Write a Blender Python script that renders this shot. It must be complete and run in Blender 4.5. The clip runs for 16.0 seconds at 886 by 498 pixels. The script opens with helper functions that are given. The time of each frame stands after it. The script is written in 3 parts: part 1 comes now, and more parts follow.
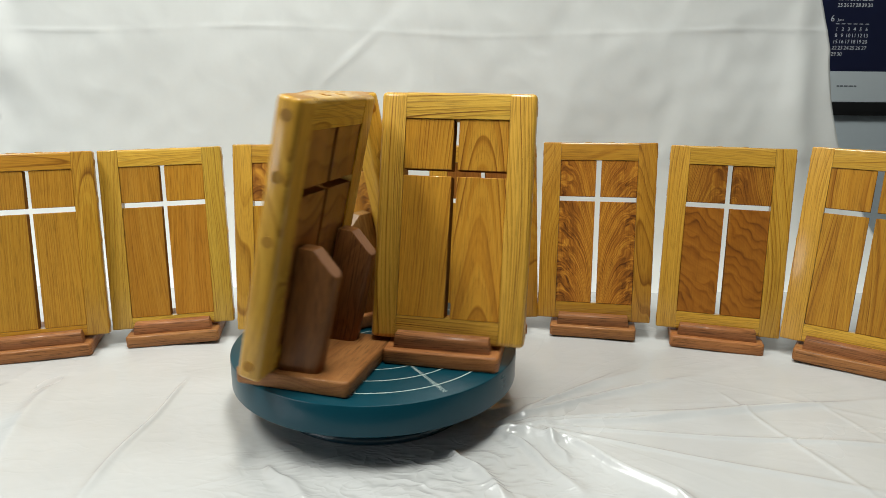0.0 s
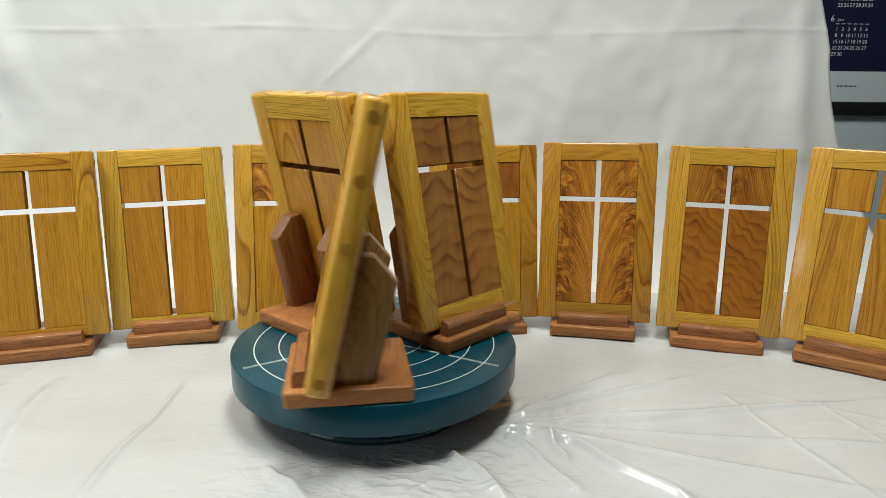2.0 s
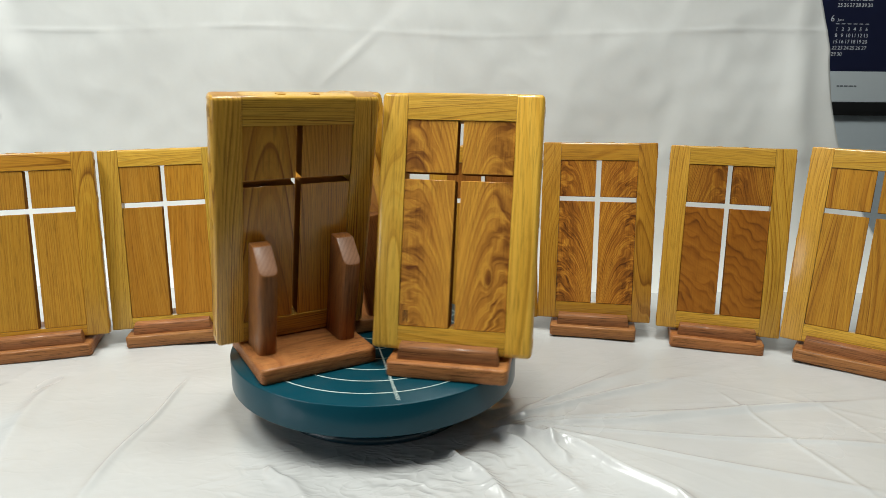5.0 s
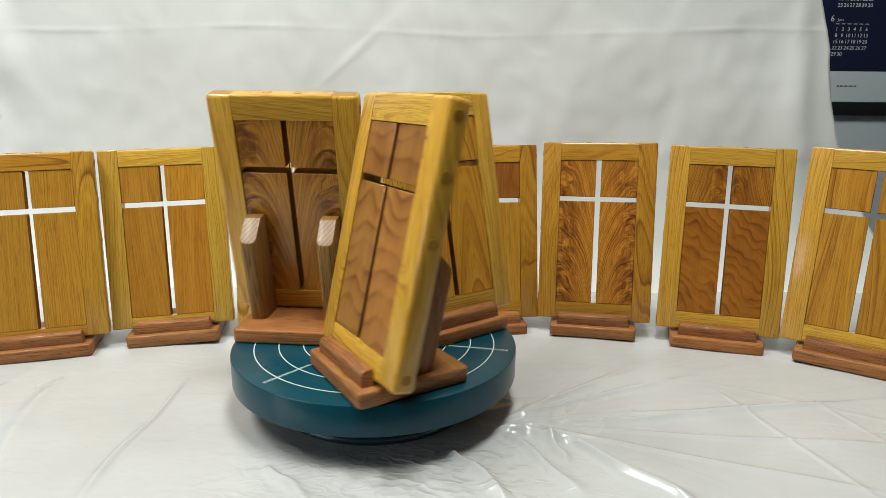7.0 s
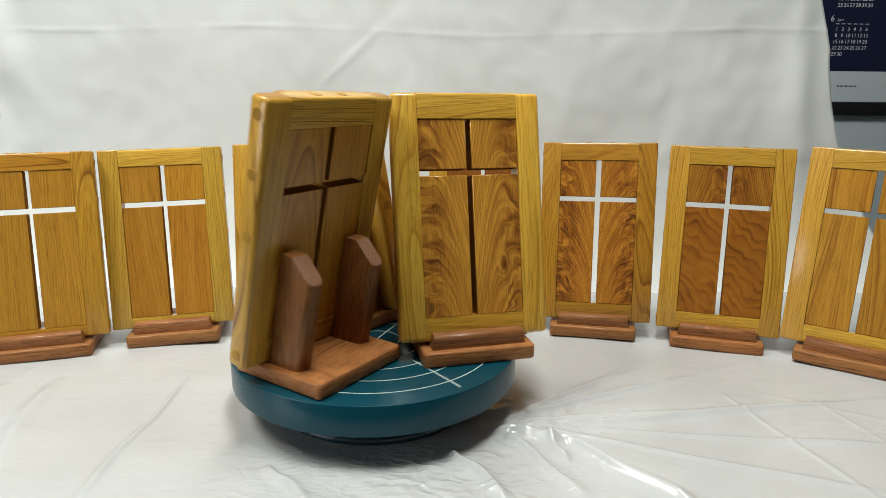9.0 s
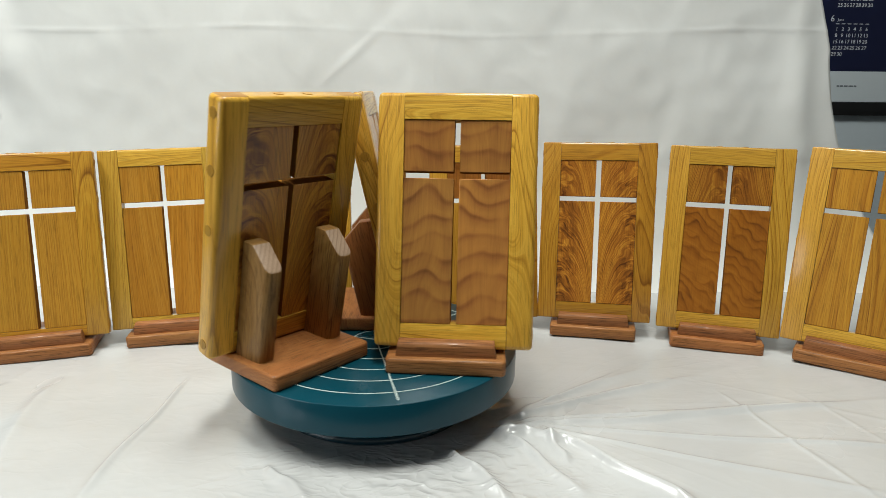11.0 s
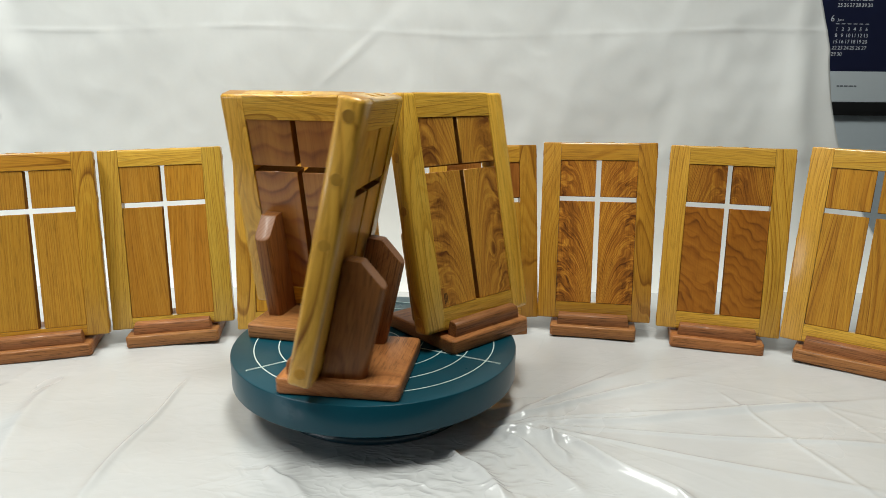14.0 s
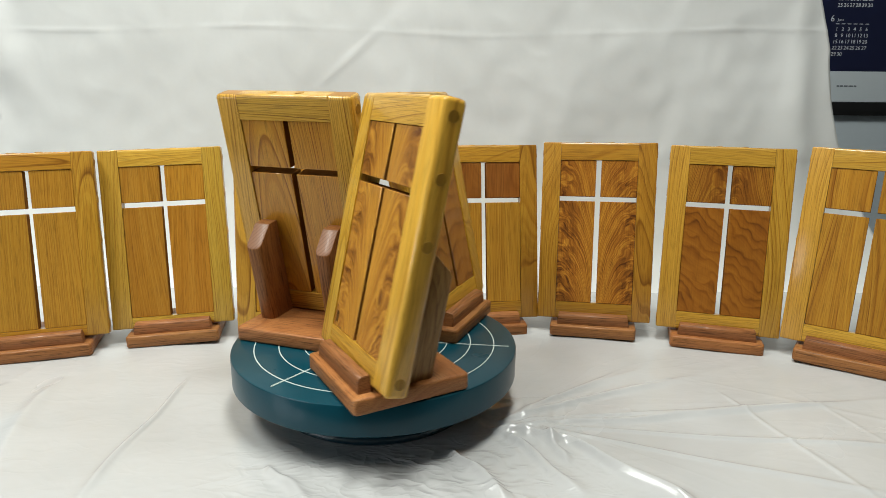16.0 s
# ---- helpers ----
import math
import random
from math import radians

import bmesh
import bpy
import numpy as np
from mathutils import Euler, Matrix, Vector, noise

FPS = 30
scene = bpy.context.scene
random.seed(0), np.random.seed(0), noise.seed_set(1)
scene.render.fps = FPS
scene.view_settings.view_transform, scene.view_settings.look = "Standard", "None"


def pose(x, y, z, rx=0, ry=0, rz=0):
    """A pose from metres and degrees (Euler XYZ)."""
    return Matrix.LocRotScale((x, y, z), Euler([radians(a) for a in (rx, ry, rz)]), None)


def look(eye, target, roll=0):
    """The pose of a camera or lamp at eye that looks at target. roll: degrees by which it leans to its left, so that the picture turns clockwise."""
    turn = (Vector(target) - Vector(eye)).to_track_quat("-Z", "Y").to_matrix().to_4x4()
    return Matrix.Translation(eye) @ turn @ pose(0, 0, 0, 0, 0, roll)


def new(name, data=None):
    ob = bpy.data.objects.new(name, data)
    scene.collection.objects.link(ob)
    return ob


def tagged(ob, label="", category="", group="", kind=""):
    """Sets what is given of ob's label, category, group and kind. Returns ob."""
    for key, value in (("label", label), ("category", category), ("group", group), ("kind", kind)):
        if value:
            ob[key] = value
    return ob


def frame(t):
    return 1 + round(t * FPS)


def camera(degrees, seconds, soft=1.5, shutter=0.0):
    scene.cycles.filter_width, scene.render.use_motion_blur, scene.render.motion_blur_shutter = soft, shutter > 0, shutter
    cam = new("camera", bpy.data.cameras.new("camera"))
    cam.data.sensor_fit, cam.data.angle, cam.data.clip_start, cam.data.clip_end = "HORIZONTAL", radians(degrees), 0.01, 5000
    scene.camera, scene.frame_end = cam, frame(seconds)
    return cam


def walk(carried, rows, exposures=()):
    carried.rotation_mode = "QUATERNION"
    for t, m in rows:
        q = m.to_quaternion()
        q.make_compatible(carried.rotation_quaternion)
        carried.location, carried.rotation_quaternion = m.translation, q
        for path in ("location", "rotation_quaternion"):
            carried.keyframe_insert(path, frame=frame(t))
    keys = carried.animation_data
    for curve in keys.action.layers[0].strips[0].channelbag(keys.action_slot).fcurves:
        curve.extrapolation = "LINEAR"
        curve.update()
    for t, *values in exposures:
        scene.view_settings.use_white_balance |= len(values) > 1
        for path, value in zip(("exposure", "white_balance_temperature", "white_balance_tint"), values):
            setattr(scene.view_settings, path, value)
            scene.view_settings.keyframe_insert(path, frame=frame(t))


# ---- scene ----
cam = camera(68.655, 16.0, soft=0.6, shutter=0.5)
EYE, DOWN = Vector((0.0639, -0.5914, 0.2940)), radians(13.6175)
STILL = look(EYE, EYE + Vector((0, math.cos(DOWN), -math.sin(DOWN))), 0.667)
walk(cam, [(0.0, STILL), (16.0, STILL)])

# ---- light ----
world = bpy.data.worlds.new("world")
scene.world = world
world.use_nodes = True
world.node_tree.nodes["Background"].inputs[0].default_value = (0.75, 0.85, 1.0, 1)
world.node_tree.nodes["Background"].inputs[1].default_value = 0.3
scene.view_settings.exposure = 0.0


def area_lamp(name, place, target, sx, sy, watts, colour):
    data = bpy.data.lights.new(name, "AREA")
    data.shape, data.size, data.size_y, data.energy, data.color = "RECTANGLE", sx, sy, watts, colour
    ob = new(name, data)
    ob.matrix_world = look(place, target)
    return ob


area_lamp("ceiling_tube_light", (-0.88, -0.36, 1.60), (-0.88, -0.36, 0), 0.25, 1.0, 26.0, (0.98, 1.0, 0.94))
area_lamp("ceiling_tube_light", (0.14, -0.22, 1.60), (0.14, -0.22, 0), 0.25, 0.6, 21.0, (0.98, 1.0, 0.94))
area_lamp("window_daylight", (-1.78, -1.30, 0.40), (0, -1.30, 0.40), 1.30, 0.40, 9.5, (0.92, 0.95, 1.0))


# ---- materials ----
def material(name, rough=0.5, spec=0.5, coat=0.0):
    m = bpy.data.materials.new(name)
    m.use_nodes = True
    nt = m.node_tree
    b = nt.nodes["Principled BSDF"]
    b.inputs["Roughness"].default_value = rough
    b.inputs["Specular IOR Level"].default_value = spec
    b.inputs["Coat Weight"].default_value = coat
    b.inputs["Coat Roughness"].default_value = 0.17
    return m, nt, b


class Nodes:
    """Short ways to write node trees."""

    def __init__(self, nt):
        self.nt = nt

    def put(self, socket, value):
        if isinstance(value, (int, float)):
            socket.default_value = value
        elif isinstance(value, (tuple, list)):
            socket.default_value = tuple(value) if len(value) == len(socket.default_value) else (*value, 1)
        else:
            self.nt.links.new(value, socket)

    def math(self, op, a, b=0.0, clamp=False):
        n = self.nt.nodes.new("ShaderNodeMath")
        n.operation, n.use_clamp = op, clamp
        self.put(n.inputs[0], a)
        self.put(n.inputs[1], b)
        return n.outputs[0]

    def xyz(self, v):
        n = self.nt.nodes.new("ShaderNodeSeparateXYZ")
        self.put(n.inputs[0], v)
        return n.outputs

    def vec(self, x, y, z):
        n = self.nt.nodes.new("ShaderNodeCombineXYZ")
        for s, v in zip(n.inputs, (x, y, z)):
            self.put(s, v)
        return n.outputs[0]

    def noise(self, v, scale=1.0, detail=2.0, rough=0.5, warp=0.0):
        n = self.nt.nodes.new("ShaderNodeTexNoise")
        self.put(n.inputs["Vector"], v)
        for k, x in (("Scale", scale), ("Detail", detail), ("Roughness", rough), ("Distortion", warp)):
            n.inputs[k].default_value = x
        return n.outputs["Fac"]

    def ramp(self, f, stops):
        n = self.nt.nodes.new("ShaderNodeValToRGB")
        self.put(n.inputs[0], f)
        e = n.color_ramp.elements
        while len(e) < len(stops):
            e.new(0.5)
        for el, (p, c) in zip(e, stops):
            el.position, el.color = p, (*c, 1) if len(c) == 3 else c
        return n.outputs[0]

    def mix(self, f, a, b, blend="MIX"):
        n = self.nt.nodes.new("ShaderNodeMix")
        n.data_type, n.blend_type = "RGBA", blend
        self.put(n.inputs[0], f)
        self.put(n.inputs[6], a)
        self.put(n.inputs[7], b)
        return n.outputs[2]

    def bump(self, h, strength, dist):
        n = self.nt.nodes.new("ShaderNodeBump")
        n.inputs["Strength"].default_value, n.inputs["Distance"].default_value = strength, dist
        self.put(n.inputs["Height"], h)
        return n.outputs[0]

    def coords(self):
        return self.nt.nodes.new("ShaderNodeTexCoord").outputs["Object"]

    def chance(self):
        return self.nt.nodes.new("ShaderNodeObjectInfo").outputs["Random"]


def wood(name, light, mid, dark, look_of=(0.55, 0.20, 0.25), rings=30.0, slope=6.0, rise=0.0, arch=0.0, heart=0.0, warp=0.5, kx=14.0, kz=3.0, mirror=False,
         seed=0.0, flat=False, each=True, rough=0.38, fine=0.42, blotch=0.25, feather=0.0, curl=(85.0, 120.0), quilt=0.0, quilt_size=(58.0, 0.0, 24.0, 13.0, 2.6), knot=None, coat=0.65):
    """Growth rings as contour lines of a slow field, with pores, streaks and tone. slope and rise: how the field grows across and along
    the board; arch and heart: nested arches about x = heart; warp: bends by noise; mirror: book-matched about x = 0;
    flat: the grain runs along x; each: every piece is cut from another place of the tree;
    look_of: the weight of sharp rings, of broad bands and of thin streaks; feather: the dark, rumpled crotch figure about the heart, curl its fineness;
    quilt: soft cross waves of the fibre; knot: place of a small knot."""
    m, nt, b = material(name, rough, 0.22, coat)
    n = Nodes(nt)
    mul, add, minus = (lambda p, q: n.math("MULTIPLY", p, q)), (lambda p, q: n.math("ADD", p, q)), (lambda p, q: n.math("SUBTRACT", p, q))
    grey = lambda f, lo, hi, a=0.0, c=1.0: n.ramp(f, [(lo, (a, a, a)), (hi, (c, c, c))])
    x, y, z = n.xyz(n.coords())
    if flat:
        x, z = z, x
    across = n.math("ABSOLUTE", x) if mirror else x
    off = mul(n.chance(), 37.0) if each else 0.0
    depth = add(mul(y, kx * 0.6), add(off, seed))
    slow = n.noise(n.vec(mul(x, kx), depth, mul(z, kz)), 1.0, 1.2, 0.4)
    field = add(mul(across, slope), mul(slow, warp))
    if rise:
        field = add(field, mul(z, rise))
    near = 0.0
    if arch:
        d = minus(across, heart)
        field = add(field, mul(mul(d, d), arch))
        near = n.ramp(n.math("ABSOLUTE", add(d, mul(minus(slow, 0.5), 0.02))), [(0.006, (1, 1, 1)), (0.030, (0, 0, 0))])
    if feather:
        rumple = n.noise(n.vec(mul(x, 40.0), depth, mul(z, 60.0)), 1.0, 1.2, 0.45, 0.6)
        field = add(field, mul(mul(rumple, near), 0.022 * feather))
    if quilt:
        per, lean, qx, qz, sway = quilt_size
        bend = n.noise(n.vec(mul(x, qx), depth, mul(z, qz)), 1.0, 1.6, 0.45)
        phase = add(mul(add(z, mul(x, lean)), per), mul(bend, sway))
        wave = mul(n.ramp(n.math("FRACT", phase), [(0.0, (0.10, 0.10, 0.10)), (0.20, (0, 0, 0)), (0.62, (0.38, 0.38, 0.38)), (0.84, (1, 1, 1)), (0.93, (0.62, 0.62, 0.62)), (1.0, (0.10, 0.10, 0.10))]),
                   grey(n.noise(n.vec(mul(x, 28.0), add(depth, 8.0), mul(z, 34.0)), 1.0, 1.0), 0.30, 0.62, 0.15, 1.0))
    if knot:
        u = mul(minus(x, knot[0]), 1 / 0.0035)
        v = mul(minus(z, knot[1]), 1 / 0.0080)
        eye = n.math("POWER", 2.718, mul(add(mul(u, u), mul(v, v)), -0.6))
        field = add(field, mul(eye, 0.03))
    jitter = n.noise(n.vec(mul(field, rings * 0.37), 0.0, seed), 1.0, 1.0)
    ring = n.math("FRACT", add(mul(field, rings), mul(jitter, 1.8)))
    calm = n.noise(n.vec(mul(x, 40.0), depth, mul(z, 9.0)), 1.0, 2.0)
    line = n.ramp(ring, [(0.0, (0, 0, 0)), (0.45, (0.12, 0.12, 0.12)), (0.75, (0.5, 0.5, 0.5)), (0.92, (1, 1, 1)), (1.0, (0.05, 0.05, 0.05))])
    strength = grey(n.noise(n.vec(mul(field, rings * 0.8), mul(z, 6.0), add(off, seed + 4.0)), 1.0, 1.0), 0.30, 0.70, 0.15, 1.35)
    line = mul(mul(line, strength), add(mul(calm, 1.3), 0.40))
    band = grey(n.noise(n.vec(mul(field, rings * 0.45), 3.0, add(off, seed)), 1.0, 1.5), 0.33, 0.67)
    thin = grey(n.noise(n.vec(mul(field, rings * 4.5), mul(z, 5.0), seed + 7.0), 1.0, 2.0, 0.6), 0.35, 0.68)
    value = add(add(mul(line, look_of[0]), mul(band, look_of[1])), mul(thin, look_of[2]))
    if feather:
        value = mul(value, minus(1.0, mul(near, 0.55 * feather)))
        lump = n.noise(n.vec(mul(x, curl[0]), add(depth, 5.0), mul(field, curl[1])), 1.0, 2.4, 0.55, 1.1)
        value = add(value, mul(mul(near, feather), add(mul(grey(lump, 0.36, 0.64), 0.72), 0.08)))
    if quilt:
        value = add(value, mul(wave, 0.75 * quilt))
    tone = n.ramp(value, [(0.05, light), (0.45, mid), (0.98, dark)])
    big = n.noise(n.vec(mul(x, 38.0), depth, mul(z, 30.0 if rise else 6.0)), 1.0, 2.5, 0.5, 0.6)
    tone = n.mix(mul(grey(big, 0.42, 0.66), blotch), tone, dark)
    if knot:
        tone = n.mix(n.math("POWER", eye, 3.0), tone, dark)
    pore = n.noise(n.vec(mul(x, 1100.0), add(mul(y, 1100.0), off), mul(z, 38.0)), 1.0, 2.0, 0.6)
    pores = grey(pore, 0.50, 0.68)
    tone = n.mix(mul(pores, fine), tone, n.mix(0.65, dark, (0.02, 0.01, 0.003)))
    if each:
        bright = add(mul(n.chance(), 0.26), 0.87)
        warm = add(mul(n.math("FRACT", mul(n.chance(), 7.31)), 0.09), 0.965)
        tone = n.mix(1.0, tone, n.vec(bright, mul(bright, warm), mul(bright, warm)), "MULTIPLY")
    n.put(b.inputs["Base Color"], tone)
    n.put(b.inputs["Roughness"], add(mul(calm, 0.2), rough - 0.08))
    n.put(b.inputs["Normal"], n.bump(minus(mul(ring, 0.4), pores), 0.22, 0.0004))
    return m


YELLOW = ((0.616, 0.351, 0.048), (0.517, 0.268, 0.028), (0.217, 0.081, 0.007))
AMBER = ((0.504, 0.261, 0.028), (0.415, 0.191, 0.018), (0.173, 0.061, 0.006))
PALE = ((0.787, 0.467, 0.067), (0.675, 0.364, 0.039), (0.338, 0.140, 0.013))


def frame_woods(tag, tones, look_of, rings=38, slope=9, warp=0.8, kz=2.0):
    return tuple(wood(kind + "_wood_" + tag, *tones, look_of=look_of, rings=rings, slope=slope, warp=warp, kx=16, kz=kz, flat=kind == "rail", blotch=0.08) for kind in ("stile", "rail"))


STRAW = ((0.680, 0.404, 0.065), (0.570, 0.309, 0.036), (0.200, 0.072, 0.008))
FRAME_STRIPED = frame_woods("striped", STRAW, (0.80, 0.15, 0.30), rings=42)
FRAME_CALM = frame_woods("calm", PALE, (0.50, 0.22, 0.26), rings=24, slope=7, warp=1.0, kz=2.4)
FRAME_ARCHED = frame_woods("arched", PALE, (0.46, 0.26, 0.36), rings=21, slope=5, warp=1.7, kz=3.4)
FRAME_YELLOW = frame_woods("yellow", YELLOW, (0.46, 0.20, 0.30), rings=30, warp=1.0)
FRAME_AMBER = frame_woods("amber", AMBER, (0.46, 0.22, 0.30), rings=22, slope=7, warp=1.4, kz=2.6)
FRAME_PALE = frame_woods("pale", ((0.64, 0.410, 0.062), (0.55, 0.318, 0.036), (0.27, 0.118, 0.011)), (0.50, 0.20, 0.30), rings=26, warp=1.1)
BOARD = dict(
    cathedral=wood("board_cathedral", (0.678, 0.343, 0.038), (0.547, 0.239, 0.021), (0.208, 0.065, 0.007), (0.60, 0.15, 0.26), rings=21, slope=0, rise=1, arch=185, heart=0.025, warp=0.22, kx=17, kz=4, seed=3.3, each=False, blotch=0.05),
    flame=wood("board_flame", (0.770, 0.403, 0.054), (0.509, 0.213, 0.028), (0.152, 0.045, 0.008), (0.34, 0.26, 0.26), rings=72, slope=0, rise=1, arch=66, heart=0.042, warp=0.06, kx=20, kz=9, mirror=True, seed=8.1, each=False, knot=(0.030, 0.065), blotch=0.1, feather=0.95, curl=(48.0, 82.0)),
    ripple=wood("board_ripple", (0.451, 0.203, 0.044), (0.304, 0.121, 0.030), (0.116, 0.040, 0.012), (0.06, 0.22, 0.12), rings=22, slope=5, warp=0.6, kx=16, kz=4, seed=1.7, blotch=0.28, fine=0.15, quilt=0.8, quilt_size=(56.0, 0.0, 25.0, 14.0, 2.9)),
    plain=wood("board_plain", (0.523, 0.270, 0.032), (0.427, 0.199, 0.020), (0.243, 0.090, 0.008), (0.36, 0.20, 0.36), rings=40, slope=9, warp=0.5, kx=14, kz=1.6, seed=5.5, blotch=0.06),
    orange=wood("board_orange", (0.525, 0.257, 0.031), (0.438, 0.190, 0.018), (0.266, 0.094, 0.008), (0.16, 0.28, 0.36), rings=24, slope=6, warp=0.7, kx=12, kz=2.0, seed=2.9, blotch=0.10),
    dark_flame=wood("board_dark_flame", (0.666, 0.310, 0.034), (0.383, 0.137, 0.016), (0.089, 0.025, 0.005), (0.38, 0.18, 0.38), rings=150, slope=0, rise=1, arch=64, heart=0.042, warp=0.06, kx=22, kz=9, mirror=True, seed=12.4, each=False, blotch=0.12, feather=0.8),
    dark_ripple=wood("board_dark_ripple", (0.407, 0.153, 0.016), (0.286, 0.095, 0.010), (0.098, 0.028, 0.005), (0.08, 0.16, 0.14), rings=82, slope=0.75, rise=1, warp=0.045, kx=26, kz=9, seed=6.6, blotch=0.15, fine=0.15, quilt=0.75, quilt_size=(74.0, 0.7, 55.0, 28.0, 3.0)),
    gold_flame=wood("board_gold_flame", (0.564, 0.259, 0.028), (0.344, 0.122, 0.014), (0.109, 0.029, 0.005), (0.4, 0.24, 0.3), rings=110, slope=0, rise=1, arch=70, heart=0.006, warp=0.08, kx=22, kz=9, mirror=True, seed=3.4, blotch=0.12, feather=0.7),
    russet=wood("board_russet", (0.312, 0.121, 0.021), (0.251, 0.087, 0.014), (0.139, 0.042, 0.007), (0.30, 0.36, 0.26), rings=14, slope=5, warp=1.2, kx=14, kz=5, seed=9.2, blotch=0.30),
    straight=wood("board_straight", (0.520, 0.270, 0.028), (0.404, 0.180, 0.016), (0.181, 0.058, 0.006), (0.40, 0.28, 0.32), rings=22, slope=7, warp=1.1, kx=14, kz=1.8, seed=4.1, blotch=0.10),
)
ROSE = ((0.37, 0.158, 0.056), (0.27, 0.102, 0.034), (0.100, 0.034, 0.012))
STAND = dict(look_of=(0.26, 0.26, 0.30), rings=34, slope=8, warp=0.6, kx=18, kz=3, rough=0.48, fine=0.75, coat=0.14, blotch=0.12)
STAND_FLAT = wood("stand_wood_flat", *ROSE, flat=True, **STAND)
STAND_BASE = wood("stand_wood_base", (0.44, 0.192, 0.062), (0.33, 0.126, 0.038), (0.115, 0.039, 0.012), flat=True, **STAND)
STAND_UP = wood("stand_wood_upright", (0.345, 0.143, 0.041), (0.245, 0.091, 0.025), (0.090, 0.030, 0.009), **STAND)
STAND_TAN = wood("stand_wood_tan", (0.47, 0.275, 0.088), (0.33, 0.175, 0.050), (0.105, 0.046, 0.013), **STAND)
PLUG = wood("plug_wood", (0.52, 0.285, 0.040), (0.45, 0.228, 0.028), (0.30, 0.125, 0.014), rings=30, slope=8, coat=0.1)


def plain(name, colour, rough=0.5, spec=0.5, coat=0.0, vary=0.12, scale=30.0, bump=0.0, metal=0.0):
    m, nt, b = material(name, rough, spec, coat)
    n = Nodes(nt)
    c = n.coords()
    a, f = n.noise(c, scale, 4, 0.6), n.noise(c, scale * 14, 3, 0.6)
    k = n.math("ADD", n.math("MULTIPLY", n.math("ADD", a, n.math("MULTIPLY", f, 0.5)), vary), 1.0 - 0.75 * vary)
    n.put(b.inputs["Base Color"], n.mix(1.0, colour, n.vec(k, k, k), "MULTIPLY"))
    n.put(b.inputs["Roughness"], n.math("ADD", n.math("MULTIPLY", a, 0.16), rough - 0.08))
    b.inputs["Metallic"].default_value = metal
    if bump:
        n.put(b.inputs["Normal"], n.bump(f, 0.5, bump))
    return m




def end_grain(name, pale, dark, spacing=0.0034):
    """A cut end: slanting growth rings with open pores."""
    m, nt, b = material(name, 0.45, 0.3, 0.1)
    n = Nodes(nt)
    x, y, z = n.xyz(n.coords())
    bend = n.noise(n.vec(n.math("MULTIPLY", x, 70.0), n.math("MULTIPLY", n.chance(), 9.0), n.math("MULTIPLY", z, 70.0)), 1.0, 2.0)
    along = n.math("ADD", n.math("ADD", n.math("MULTIPLY", x, 0.9), z), n.math("MULTIPLY", bend, 0.004))
    ring = n.math("FRACT", n.math("MULTIPLY", along, 1 / spacing))
    line = n.ramp(ring, [(0.0, (0.1, 0.1, 0.1)), (0.55, (0.2, 0.2, 0.2)), (0.86, (1, 1, 1)), (1.0, (0.1, 0.1, 0.1))])
    speck = n.ramp(n.noise(n.coords(), 1500, 2.0), [(0.45, (0, 0, 0)), (0.7, (0.6, 0.6, 0.6))])
    n.put(b.inputs["Base Color"], n.mix(n.math("MAXIMUM", n.math("MULTIPLY", line, 0.75), speck), pale, dark))
    return m


END_BROWN = end_grain("post_end_grain", (0.30, 0.155, 0.088), (0.15, 0.064, 0.032))
END_PALE = end_grain("pale_post_end_grain", (0.46, 0.330, 0.230), (0.20, 0.115, 0.062), 0.0042)
# Bare cut edges, darkened and matte: the gap's shade put into the colour.
CUT = plain("bare_shaded_board_edge", (0.22, 0.092, 0.022), 0.95, 0.0, vary=0.4, scale=200)
END_DARK = plain("stile_end_grain", (0.36, 0.185, 0.045), 0.5, 0.3, vary=0.4, scale=300)
TEAL = plain("teal_enamel", (0.002, 0.050, 0.073), 0.30, 0.22, 0.25, vary=0.18, scale=22, bump=0.0001)
TEAL_DARK = plain("dark_teal_gloss_enamel", (0.002, 0.024, 0.038), 0.22, 0.4, 0.5, vary=0.2, scale=22)
LINE = plain("pale_line_paint", (0.55, 0.64, 0.60), 0.5, vary=0.3, scale=120)
CLOTH = plain("white_cotton_cloth", (0.72, 0.735, 0.72), 0.85, 0.2, vary=0.05, scale=11, bump=0.00015)
WALL = plain("grey_blue_wall_paint", (0.62, 0.70, 0.75), 0.7, 0.3, vary=0.06, scale=6, bump=0.0003)
# Walls, ceiling and floor out of view: kept dark to limit bounced light.
ROOM = plain("unseen_dark_wall", (0.10, 0.097, 0.091), 0.8, 0.3, vary=0.05, scale=4)
CEILING = plain("unseen_grey_ceiling", (0.27, 0.27, 0.26), 0.9, 0.2, vary=0.04, scale=4)
FLOOR = plain("unseen_dark_floor", (0.08, 0.075, 0.07), 0.5, vary=0.2, scale=5)
TABLE = plain("table_laminate", (0.45, 0.40, 0.33), 0.5, vary=0.1)
NAVY = plain("navy_calendar_print", (0.012, 0.016, 0.050), 0.35, 0.5, vary=0.5, scale=3)
PAPER = plain("pale_blue_paper", (0.64, 0.71, 0.75), 0.6, vary=0.05)
INK_WHITE = plain("white_print", (0.72, 0.76, 0.82), 0.6, vary=0.05)
INK_GREY = plain("grey_print", (0.16, 0.19, 0.22), 0.6, vary=0.05)
BLACK = plain("black_strip", (0.010, 0.011, 0.012), 0.5, vary=0.2)
BURNT = plain("scorched_wood", (0.10, 0.045, 0.014), 0.7, 0.2, vary=0.3, scale=300)
WHITE_METAL = plain("white_metal", (0.75, 0.75, 0.74), 0.4, vary=0.05)


